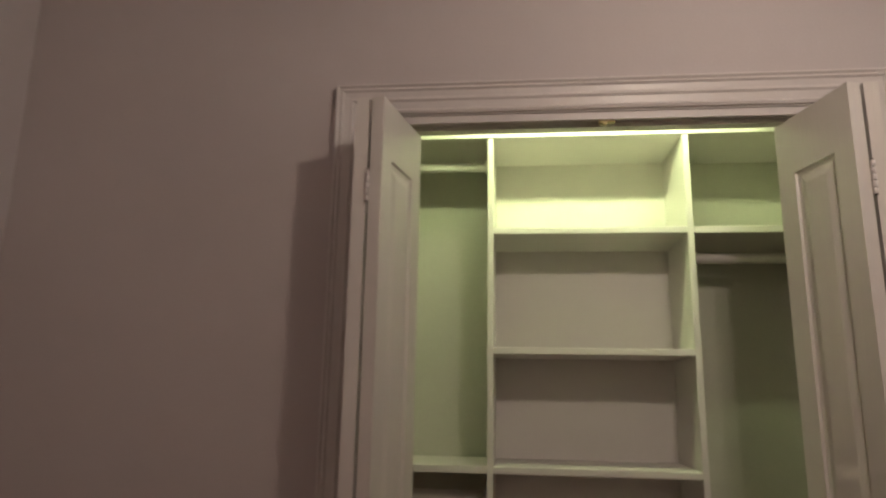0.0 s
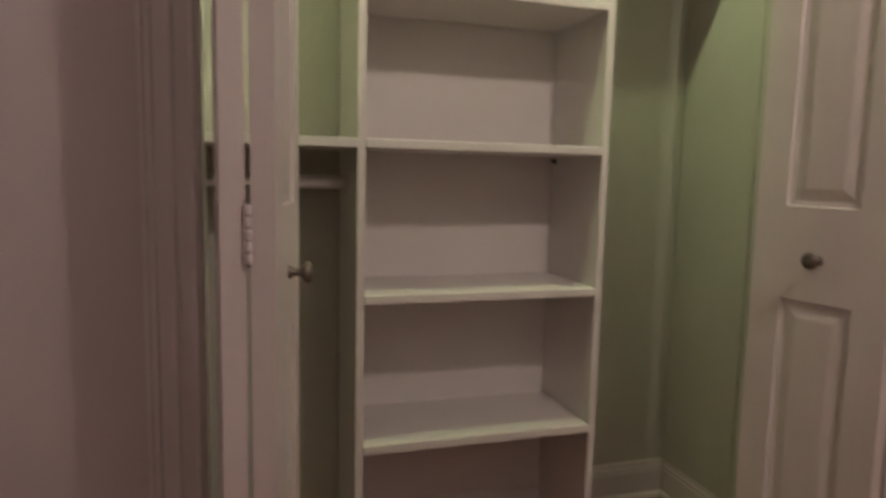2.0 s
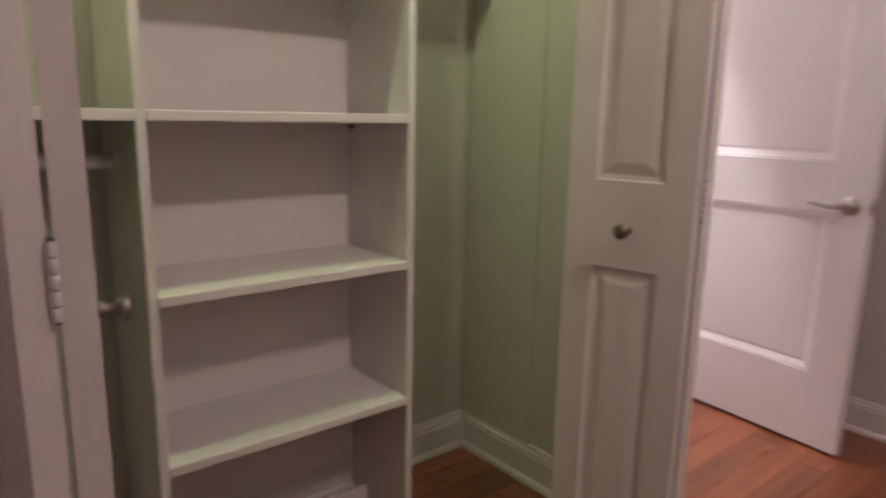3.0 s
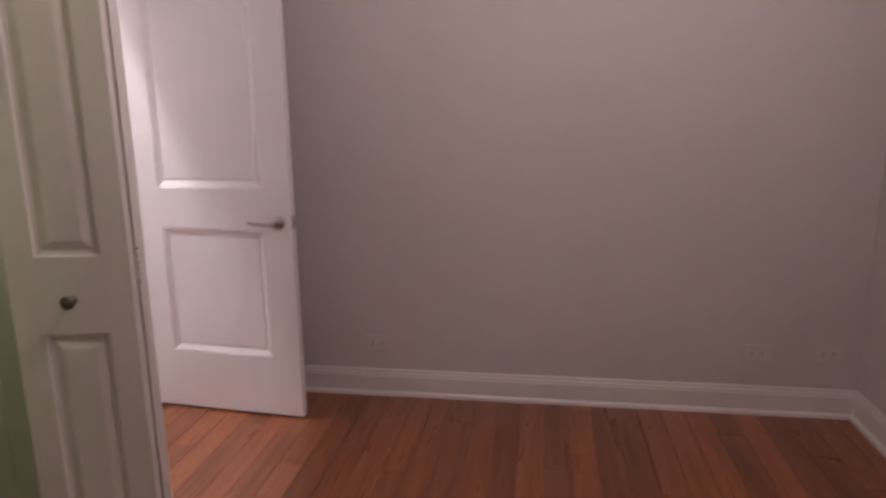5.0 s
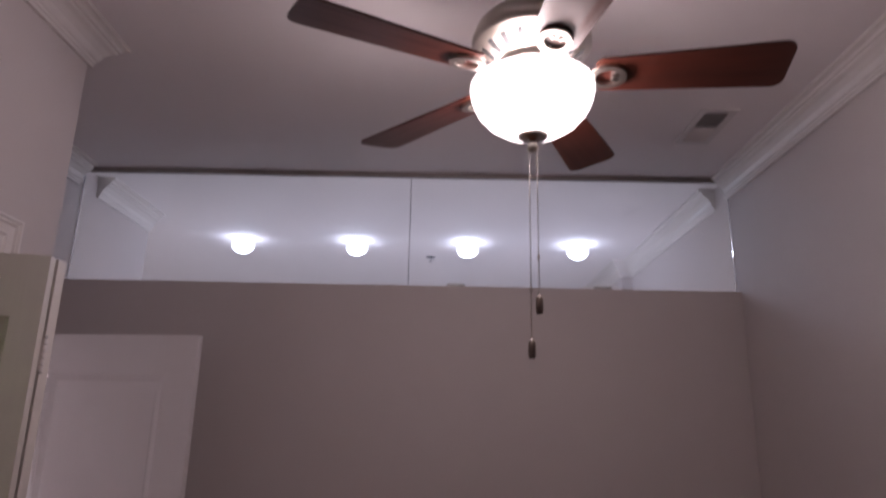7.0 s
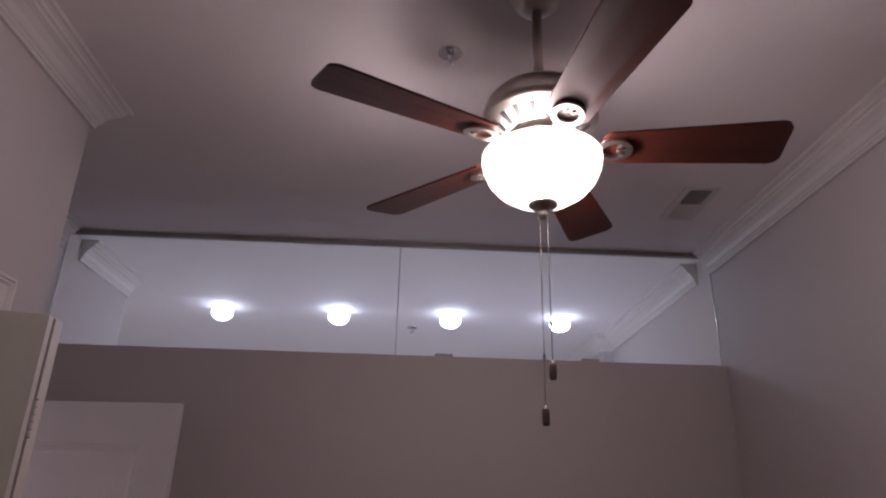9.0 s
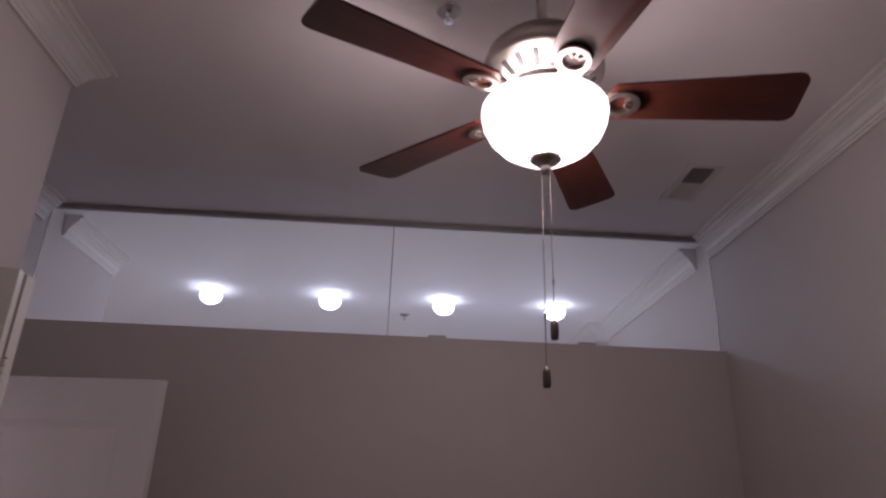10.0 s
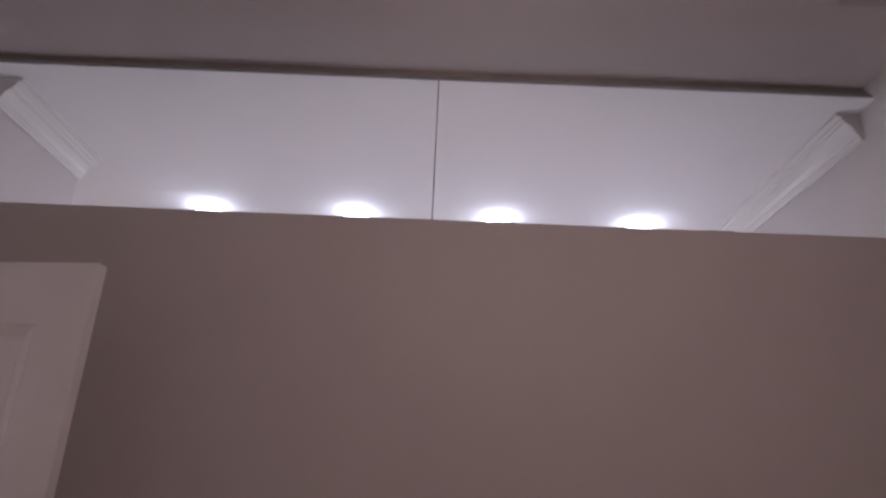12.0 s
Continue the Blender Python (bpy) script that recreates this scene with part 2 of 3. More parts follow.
CROWN = [(0.0, 0.0), (0.0, -0.112), (0.012, -0.112), (0.013, -0.101), (0.017, -0.098), (0.017, -0.091), (0.023, -0.085), (0.030, -0.066),
         (0.044, -0.049), (0.058, -0.040), (0.059, -0.032), (0.067, -0.029), (0.068, -0.019), (0.075, -0.014), (0.085, -0.012), (0.085, 0.0)]
solid("crown_moulding_1", sweep(bmesh.new(), CROWN, [(X_E - 0.004, Y_D), (X_CR + 0.003, Y_D), (X_CR + 0.003, Y_C), (X_W, Y_C), (X_W, Y_S), (X_E + 0.03, Y_S)], CEIL),
      TRIM, "white painted crown moulding under the ceiling", "crown moulding", "structure")
solid("crown_moulding_2", sweep(bmesh.new(), CROWN, [(2.555, Y_S), (4.12, Y_S), (4.12, Y_S + 0.08), (FAR_X, Y_S + 0.08)], CEIL),
      TRIM, "white crown moulding in the room behind the glass", "crown moulding", "structure")
solid("crown_moulding_3", sweep(bmesh.new(), CROWN, [(3.16, Y_D), (2.542, Y_D)], CEIL),
      TRIM, "white crown moulding in the room behind the glass", "crown moulding", "structure")

BASE = [(0.0, 0.0), (0.028, 0.0), (0.026, 0.012), (0.019, 0.019), (0.0145, 0.020), (0.0145, 0.092), (0.0115, 0.098), (0.0125, 0.104), (0.008, 0.112), (0.006, 0.124), (0.0, 0.127)]


def baseboard(name, path, label):
    return solid(name, sweep(bmesh.new(), BASE, path), TRIM, label, "baseboard", "structure")


baseboard("baseboard_1", [(X_W, Y_C), (X_W, Y_S), (X_E, Y_S), (X_E, Y_D), (DR_R + 0.03, Y_D)], "white baseboard with shoe moulding round the room")
baseboard("baseboard_2", [(-0.436, Y_C), (X_W + 0.03, Y_C)], "white baseboard beside the closet")
baseboard("baseboard_3", [(DR_L - 0.03, Y_D), (X_CR + 0.003, Y_D), (X_CR + 0.003, Y_C), (1.04, Y_C)], "white baseboard round the closet corner")
baseboard("baseboard_4", [(CL_R + 0.013, Y_C + T), (CL_R + 0.013, CL_B), (CL_L, CL_B), (CL_L, Y_C + T)], "white baseboard with shoe moulding inside the closet")

# closet casing and jambs: stepped moulding round the opening
CASE = [(0.0, 0.0), (0.0, 0.011), (0.007, 0.015), (0.013, 0.012), (0.033, 0.014), (0.038, 0.019), (0.046, 0.018), (0.062, 0.020), (0.067, 0.026), (0.073, 0.023), (0.078, 0.029), (0.083, 0.029), (0.085, 0.0)]


def casing(name, x0, x1, top, y, label):
    """Three mitred mouldings round an opening, in one mesh; profile rows are (away from the opening, out of the wall)."""
    bm = bmesh.new()
    cols = []
    for cx, cz, sx, sz in ((x0, 0.0, -1, 0), (x0, top, -1, 1), (x1, top, 1, 1), (x1, 0.0, 1, 0)):
        cols.append([bm.verts.new((cx + sx * a, y - o, cz + sz * a)) for a, o in CASE])
    k = len(CASE)
    for a, b in zip(cols, cols[1:]):
        for i in range(k - 1):
            bm.faces.new((a[i], a[i + 1], b[i + 1], b[i]))
        bm.faces.new((a[k - 1], a[0], b[0], b[k - 1]))
    bm.faces.new(cols[0])
    bm.faces.new(list(reversed(cols[-1])))
    bmesh.ops.recalc_face_normals(bm, faces=bm.faces)
    return solid(name, bm, TRIM, label, "casing", "structure")


casing("trim_closet", OP_L - 0.004, OP_R + 0.004, OP_T + 0.004, Y_C, "white moulded casing round the closet opening")
solid("trim_closet_jamb", boxes((OP_L - 0.02, OP_L, Y_C - 0.002, Y_C + T + 0.002, 0, OP_T), (OP_R, OP_R + 0.02, Y_C - 0.002, Y_C + T + 0.002, 0, OP_T),
                                (OP_L - 0.02, OP_R + 0.02, Y_C - 0.002, Y_C + T + 0.002, OP_T, OP_T + 0.02)), TRIM, "white painted closet jamb", "jamb", "structure")
solid("trim_door_jamb", boxes((DR_L - 0.02, DR_L, Y_D - 0.002, Y_D + T + 0.002, 0, DR_T), (DR_R, DR_R + 0.02, Y_D - 0.002, Y_D + T + 0.002, 0, DR_T),
                              (DR_L - 0.02, DR_R + 0.02, Y_D - 0.002, Y_D + T + 0.002, DR_T, DR_T + 0.02)), TRIM, "white painted door jamb", "jamb", "structure")


# ---- glass over the east wall ----
win = thing("window_1", pose(X_E, Y_S, Z_HALF), "frameless clear glass transom in two panes above the partition wall", "window")
tagged(win, kind="structure")
ZT = 2.888 - Z_HALF
part("window_frame", boxes((0.034, 0.062, 0.0, Y_D - Y_S, ZT, CEIL - Z_HALF - 0.001), bev=0.002), RAIL, win, "thin dark header rail at the ceiling")
J = 2.614 - Y_S
for y0, y1 in ((0.004, J - 0.002), (J + 0.002, Y_D - Y_S - 0.004)):
    g = part("pane", boxes((0.044, 0.052, y0, y1, 0.001, ZT)), GLASS, win)
    g.visible_shadow = False
# pale strips at the joint and both ends imitate highlights on the glass edges
for y in (0.002, J, Y_D - Y_S - 0.002):
    part("edge_glint", boxes((0.043, 0.053, y - 0.0019, y + 0.0019, 0.001, ZT - 0.001)), CLIPM, win, "thin pale strip in place of the glint on the glass edge")
for y in (2.387 - Y_S, 1.692 - Y_S):
    part("clip", boxes((0.053, 0.078, y - 0.042, y + 0.042, 0.0, 0.024), bev=0.003), CLIPM, win, "small grey glass clip")


# ---- panelled doors ----
def leaf_frame(w, h, t, panels):
    """Stiles and rails round the panels; panels are (u0, u1, z0, z1)."""
    u0, u1 = panels[0][0], panels[0][1]
    rows = [(0, u0, -t / 2, t / 2, 0, h), (u1, w, -t / 2, t / 2, 0, h)]
    zs = [0] + [z for p in sorted(panels, key=lambda q: q[2]) for z in (p[2], p[3])] + [h]
    for a, b in zip(zs[::2], zs[1::2]):
        rows.append((u0, u1, -t / 2, t / 2, a, b))
    bm = boxes(*rows)
    bmesh.ops.remove_doubles(bm, verts=bm.verts, dist=0.0001)
    return bm


def leaf_panel(u0, u1, z0, z1, t, steps):
    """A moulded panel: rings of (inset, depth) on both faces."""
    bm = bmesh.new()
    for s in (-1, 1):
        rings = []
        for a, d in steps:
            y = s * (t / 2 - d)
            rings.append([bm.verts.new(p) for p in ((u0 + a, y, z0 + a), (u1 - a, y, z0 + a), (u1 - a, y, z1 - a), (u0 + a, y, z1 - a))])
        for a, b in zip(rings, rings[1:]):
            for i in range(4):
                bm.faces.new((a[i], a[(i + 1) % 4], b[(i + 1) % 4], b[i]))
        bm.faces.new(rings[-1])
    bmesh.ops.recalc_face_normals(bm, faces=bm.faces)
    return bm


# room door, standing open
DW, DH, DT = 0.762, 2.033, 0.035
ang = math.degrees(math.atan2(0.070, 0.760))
door = thing("door_1", Matrix.Translation((2.134, 4.197, 0.012)) @ pose(0, 0, 0, 0, 0, -90 - ang) , "white two-panel interior door standing open, with a satin lever", "door")
tagged(door, kind="structure")
D_PANELS = [(0.142, 0.637, 0.268, 0.835), (0.142, 0.637, 1.008, 1.873)]
STEP = [(0.0, 0.0), (0.003, 0.0025), (0.007, 0.0015), (0.011, 0.0040), (0.027, 0.0105), (0.034, 0.0110), (0.038, 0.0095)]
part("leaf", leaf_frame(DW, DH, DT, D_PANELS), DOORP, door)
for p in D_PANELS:
    part("panel", leaf_panel(*p, DT, STEP), DOORP, door, "moulded recessed panel")
for s in (-1, 1):
    turn = pose(0, 0, 0, 90 * s, 0, 0)
    bm = bmesh.new()
    lathe(bm, [(0.0, 0.0), (0.031, 0.0), (0.031, 0.006), (0.027, 0.010), (0.014, 0.012), (0.0125, 0.034), (0.0125, 0.046), (0.0, 0.048)], (DW - 0.062, -s * DT / 2, 0.868), 28, turn)
    h = part("door_handle", bm, NICKEL, door, "satin nickel lever handle")
    bm = bmesh.new()
    for i in range(12):
        u = i / 11
        x = DW - 0.055 - 0.118 * u
        y = -s * (DT / 2 + 0.041 + 0.006 * math.sin(math.pi * u))
        z = 0.868 - 0.004 * math.sin(u * math.pi) + 0.002 * u
        r = 0.0105 - 0.0035 * u
        bmesh.ops.create_uvsphere(bm, u_segments=10, v_segments=6, radius=r, matrix=Matrix.Translation((x, y, z)) @ Matrix.Diagonal((1.3, 0.75, 1, 1)))
    bmesh.ops.convex_hull(bm, input=[v for v in bm.verts if v.co.x > DW - 0.10], use_existing_faces=False)
    part("lever", bm, NICKEL, h)
part("latch_plate", boxes((DW - 0.001, DW + 0.0012, -0.012, 0.012, 0.838, 0.898)), NICKEL, door, "satin latch plate on the door edge")
part("latch_bolt", boxes((DW, DW + 0.010, -0.006, 0.006, 0.859, 0.877), bev=0.002), NICKEL, door)

# bifold leaves
LW, LH, LT = 0.273, 2.043, 0.031
B_PANELS = [(0.063, 0.208, 0.230, 0.822), (0.063, 0.208, 1.006, 1.900)]
BSTEP = [(0.0, 0.0), (0.003, 0.006), (0.012, 0.0075), (0.016, 0.0070), (0.034, 0.0025), (0.038, 0.0020)]


def bifold(front, rear, side, label):
    """One leaf from its folded edge (front) to its other end (rear); side is where the knob sits, 0 for none."""
    d = Vector(rear) - Vector(front)
    m = Matrix.Translation((front[0], front[1], 0.018)) @ Matrix.Rotation(math.atan2(d.y, d.x), 4, "Z")
    ob = thing("bifold_door", m, label, "closet door", "closet bifold leaves")
    part("leaf", leaf_frame(LW, LH, LT, B_PANELS), BIFOLD, ob)
    for p in B_PANELS:
        part("panel", leaf_panel(*p, LT, BSTEP), BIFOLD, ob, "raised moulded panel")
    if side:
        bm = bmesh.new()
        lathe(bm, [(0.0, 0.0), (0.010, 0.0), (0.009, 0.004), (0.006, 0.008), (0.0055, 0.016), (0.009, 0.020), (0.0155, 0.024), (0.0165, 0.029), (0.013, 0.034), (0.0, 0.036)],
              (0.134, side * LT / 2, 0.906), 24, pose(0, 0, 0, -90 * side, 0, 0))
        part("knob", bm, KNOBM, ob, "small round antique metal knob")
    return ob


XL, XR, YF, YB = -0.236, 0.808, 3.342, 3.613
h2 = LT / 2
lf1 = bifold((XL - h2, YF), (XL - h2 + 0.052, YB), -1, "cream-white panelled bifold leaf folded open, with a knob")
lf2 = bifold((XL - 0.0370 - h2, YF), (XL - 0.0370 - h2 - 0.014, YB), 0, "cream-white panelled bifold leaf folded against the jamb")
rf1 = bifold((XR + h2, YF), (XR + h2 - 0.058, YB), 1, "cream-white panelled bifold leaf folded open, with a knob")
rf2 = bifold((XR + 0.0370 + h2, YF), (XR + 0.0370 + h2 + 0.010, YB), 0, "cream-white panelled bifold leaf folded against the jamb")
def hinge(x, z):
    """Painted butt hinge: five knuckles on a pin, and the two thin plates between the leaves."""
    ob = thing("hinge", pose(x, YF - 0.003, z), "painted butt hinge with five knuckles joining two bifold leaves", "hinge", "bifold hinges")
    for k in range(5):
        z0 = 0.0155 * k
        part("knuckle", lathe(bmesh.new(), [(0.0, z0), (0.0042, z0), (0.0048, z0 + 0.0006), (0.0048, z0 + 0.0136), (0.0042, z0 + 0.0142), (0.0, z0 + 0.0142)], n=14), TRIM, ob)
    part("pin", lathe(bmesh.new(), [(0.0, -0.003), (0.0036, -0.002), (0.0036, 0.0775), (0.0030, 0.080), (0.0, 0.080)], n=12), SLOT, ob, "darker hinge pin")
    for s in (-1, 1):
        part("plate", boxes((s * 0.0018 - 0.0008, s * 0.0018 + 0.0008, 0.002, 0.024, 0.001, 0.076)), TRIM, ob)


for x in (XL - 0.0340, XR + 0.0340):
    for z in (0.25, 0.955, 1.80):
        hinge(x, z)

solid("trim_closet_stop", boxes((OP_L, OP_R, Y_C + 0.040, Y_C + 0.075, 2.093, OP_T)), TRIM, "white painted stop under the closet head", "trim", "structure")
track = thing("bifold_track", pose(0, 0, 0), "slim metal track under the closet head", "track")
part("channel", boxes((OP_L + 0.002, OP_R - 0.002, Y_C + 0.008, Y_C + 0.028, OP_T - 0.005, OP_T - 0.001)), TRIM, track)
for y in (0.004, 0.028):
    part("lip", boxes((OP_L + 0.002, OP_R - 0.002, Y_C + y, Y_C + y + 0.004, OP_T - 0.022, OP_T - 0.001)), TRIM, track)
part("catch", boxes((0.300, 0.345, Y_C + 0.010, Y_C + 0.030, OP_T - 0.027, OP_T - 0.022), (0.312, 0.324, Y_C + 0.008, Y_C + 0.024, OP_T - 0.034, OP_T - 0.027), bev=0.002), BRASS, track, "small brass catch")

# ---- closet fittings ----
TX0, TX1, TY0, TY1 = 0.003, 0.623, 4.018, 4.312
tower = thing("shelf_tower", pose(0, 0, 0), "white laminate closet tower with open shelves", "shelving")
for x in (TX0 - 0.019, TX1):
    part("side_panel", boxes((x, x + 0.019, TY0, TY1, 0.0, 2.216), bev=0.001), SHELF, tower)
part("back_panel", boxes((TX0, TX1, TY1 - 0.006, TY1, 0.02, 2.216)), SHELF, tower)
for z in (1.903, 1.513, 1.150, 0.778, 0.402):
    part("shelf", boxes((TX0 + 0.0005, TX1 - 0.0005, TY0 - 0.002, TY1 - 0.006, z - 0.022, z), bev=0.003), SHELF, tower)
part("toe_board", boxes((TX0, TX1, TY0 + 0.20, TY0 + 0.215, 0.0, 0.045)), SHELF, tower)
top = thing("top_shelf", pose(0, 0, 0), "long white shelf with a deep front edge across the closet", "shelf")
part("board", boxes((CL_L + 0.001, CL_R + 0.0065, TY0 + 0.015, CL_B - 0.001, 2.2165, 2.2360), bev=0.001), SHELF, top)
part("front_edge", boxes((CL_L + 0.001, CL_R + 0.0065, TY0 - 0.004, TY0 + 0.0148, 2.2165, 2.300), bev=0.003), SHELF, top, "deep white front edge strip")
def wall_shelf(x0, x1, z, label):
    ob = thing("wall_shelf", pose(0, 0, 0), label, "shelf", "short closet shelves")
    part("board", boxes((x0, x1, TY0 + 0.004, CL_B - 0.001, z - 0.022, z)), SHELF, ob)
    part("front_edge", boxes((x0, x1, TY0 - 0.002, TY0 + 0.0038, z - 0.022, z), bev=0.002), SHELF, ob)


wall_shelf(CL_L + 0.001, TX0 - 0.0195, 1.150, "short white shelf above the lower clothes rod")
wall_shelf(TX1 + 0.0195, CL_R + 0.006, 1.903, "short white shelf above the clothes rod")


def rod(x0, x1, y, z, label):
    ob = thing("closet_rod", pose(x0, y, z), label, "clothes rod", "closet rods")
    n = x1 - x0
    part("pole", lathe(bmesh.new(), [(0.0, 0.0), (0.0165, 0.0), (0.0165, n), (0.0, n)], (0, 0, 0), 24, pose(0, 0, 0, 0, 90, 0)), SHELF, ob)
    for x, s in ((0.0, 1), (n, -1)):
        part("socket", lathe(bmesh.new(), [(0.0, 0.0005), (0.028, 0.0005), (0.028, 0.004), (0.022, 0.010), (0.021, 0.016), (0.0168, 0.016)], (x, 0, 0), 24, pose(0, 0, 0, 0, 90 * s, 0)), PLATE, ob)


rod(CL_L, TX0 - 0.019, 4.15, 2.160, "white clothes rod under the top shelf")
rod(CL_L, TX0 - 0.019, 4.15, 1.045, "white clothes rod under the short shelf")
rod(TX1 + 0.019, CL_R + 0.007, 4.15, 1.822, "white clothes rod under the side shelf")
for z in (1.115, 0.742):
    bm = bmesh.new()
    lathe(bm, [(0.0, 0.0), (0.007, 0.0), (0.007, 0.010), (0.004, 0.012), (0.0, 0.012)], (TX1 - 0.001, TY1 - 0.03, z), 14, pose(0, 0, 0, 0, -90, 0))
    solid("cam_bolt", bm, DARK, "dark cam bolt under a shelf corner", "bolt", "", "shelf bolts")

cl = thing("closet_light", pose(0.32, Y_C + T, 2.345), "small lit strip light on the closet wall over the opening", "light")
part("body", boxes((-0.43, 0.43, 0.0, 0.022, -0.022, 0.022), bev=0.003), PLATE, cl)
# added out of sight: keeps the tube off the lower shelves and floor
part("light_baffle", boxes((-0.43, 0.43, 0.0005, 0.0415, -0.0255, -0.0225)), PLATE, cl, "unseen lip added under the tube to cut its downward light")
part("tube", lathe(bmesh.new(), [(0.0, -0.40), (0.014, -0.398), (0.014, 0.398), (0.0, 0.40)], (0, 0.038, 0), 16, pose(0, 0, 0, 0, 90, 0)), TUBE, cl, "lit greenish white tube")


# ---- ceiling fan ----
FX, FY = 0.660, 2.250
fan = thing("ceiling_fan", pose(FX, FY, CEIL), "five-blade ceiling fan with mahogany blades and a lit frosted bowl", "ceiling fan")
Z0 = CEIL
part("canopy", lathe(bmesh.new(), [(0.0, -0.001), (0.066, -0.001), (0.068, -0.012), (0.062, -0.034), (0.042, -0.056), (0.020, -0.066), (0.0, -0.066)]), NICKEL, fan, "brushed nickel canopy")
part("downrod", lathe(bmesh.new(), [(0.0, -0.06), (0.0125, -0.06), (0.0125, -0.296), (0.0, -0.296)], n=20), NICKEL, fan)
part("motor_housing", lathe(bmesh.new(), [(0.0, -0.286), (0.024, -0.286), (0.028, -0.296), (0.074, -0.304), (0.105, -0.320), (0.125, -0.343), (0.134, -0.370), (0.134, -0.388), (0.128, -0.392),
                                          (0.120, -0.396), (0.080, -0.426), (0.0, -0.426)], n=48), NICKEL, fan, "brushed nickel motor housing")
for i in range(18):
    a = 2 * math.pi * i / 18
    m = Matrix.Rotation(a, 4, "Z") @ Matrix.Translation((0.099, 0, -0.4125)) @ Matrix.Rotation(math.radians(-36.9), 4, "Y")
    bm = boxes((-0.019, 0.019, -0.0062, 0.0062, -0.0015, 0.0015), bev=0.001)
    bm.transform(m)
    part("cooling_slot", bm, DARK, fan)
part("switch_cup", lathe(bmesh.new(), [(0.0, -0.425), (0.076, -0.425), (0.078, -0.429), (0.078, -0.446), (0.066, -0.452), (0.0, -0.452)], n=40), NICKEL, fan)
part("bowl_stem", lathe(bmesh.new(), [(0.012, -0.450), (0.016, -0.452), (0.016, -0.585), (0.012, -0.585)], n=40), NICKEL, fan)
bowl = part("light_bowl", lathe(bmesh.new(), [(0.97 * r, z) for r, z in [(0.132, -0.478), (0.140, -0.483), (0.141, -0.495), (0.137, -0.516), (0.125, -0.542), (0.104, -0.566), (0.075, -0.585), (0.041, -0.598), (0.0, -0.602),
                                       (0.0, -0.599), (0.040, -0.595), (0.073, -0.582), (0.101, -0.564), (0.122, -0.540), (0.133, -0.516), (0.137, -0.495), (0.136, -0.485), (0.130, -0.481), (0.132, -0.478)]], n=48), BOWL, fan, "lit frosted glass bowl")
bowl.visible_shadow = False
for dx, dy in ((-0.040, 0.046), (0.040, -0.046)):
    ld = bpy.data.lights.new("bulb_light", "POINT")
    ld.energy, ld.shadow_soft_size, ld.color = BULB_WATTS, 0.024, (1.0, 0.84, 0.80)
    lo = new("bulb_light", ld)
    lo.location = (FX + dx, FY + dy, CEIL - 0.533)
part("finial", lathe(bmesh.new(), [(0.0, -0.599), (0.032, -0.597), (0.033, -0.602), (0.026, -0.609), (0.012, -0.614), (0.010, -0.622), (0.013, -0.628), (0.008, -0.635), (0.0, -0.636)], n=28), NICKEL, fan, "brushed nickel finial")


def blade_mesh():
    """A tapered flat blade with a rounded tip, along +x."""
    bm = bmesh.new()
    out = []
    r0, r1, w0, w1, c = 0.138, 0.538, 0.049, 0.067, 0.024
    out += [(r0, -w0 * 0.7), (r0 + 0.015, -w0)]
    for k in range(6):
        a = -math.pi / 2 + k / 5 * math.pi / 2
        out.append((r1 - c + c * math.cos(a), -w1 + c + c * math.sin(a)))
    for k in range(6):
        a = k / 5 * math.pi / 2
        out.append((r1 - c + c * math.cos(a), w1 - c + c * math.sin(a)))
    out += [(r0 + 0.015, w0), (r0, w0 * 0.7)]
    lo = [bm.verts.new((x, y, -0.003)) for x, y in out]
    hi = [bm.verts.new((x, y, 0.003)) for x, y in out]
    bm.faces.new(list(reversed(lo)))
    bm.faces.new(hi)
    for i in range(len(out)):
        j = (i + 1) % len(out)
        bm.faces.new((lo[i], lo[j], hi[j], hi[i]))
    bmesh.ops.recalc_face_normals(bm, faces=bm.faces)
    return mesh_of("blade", bm, BLADE)


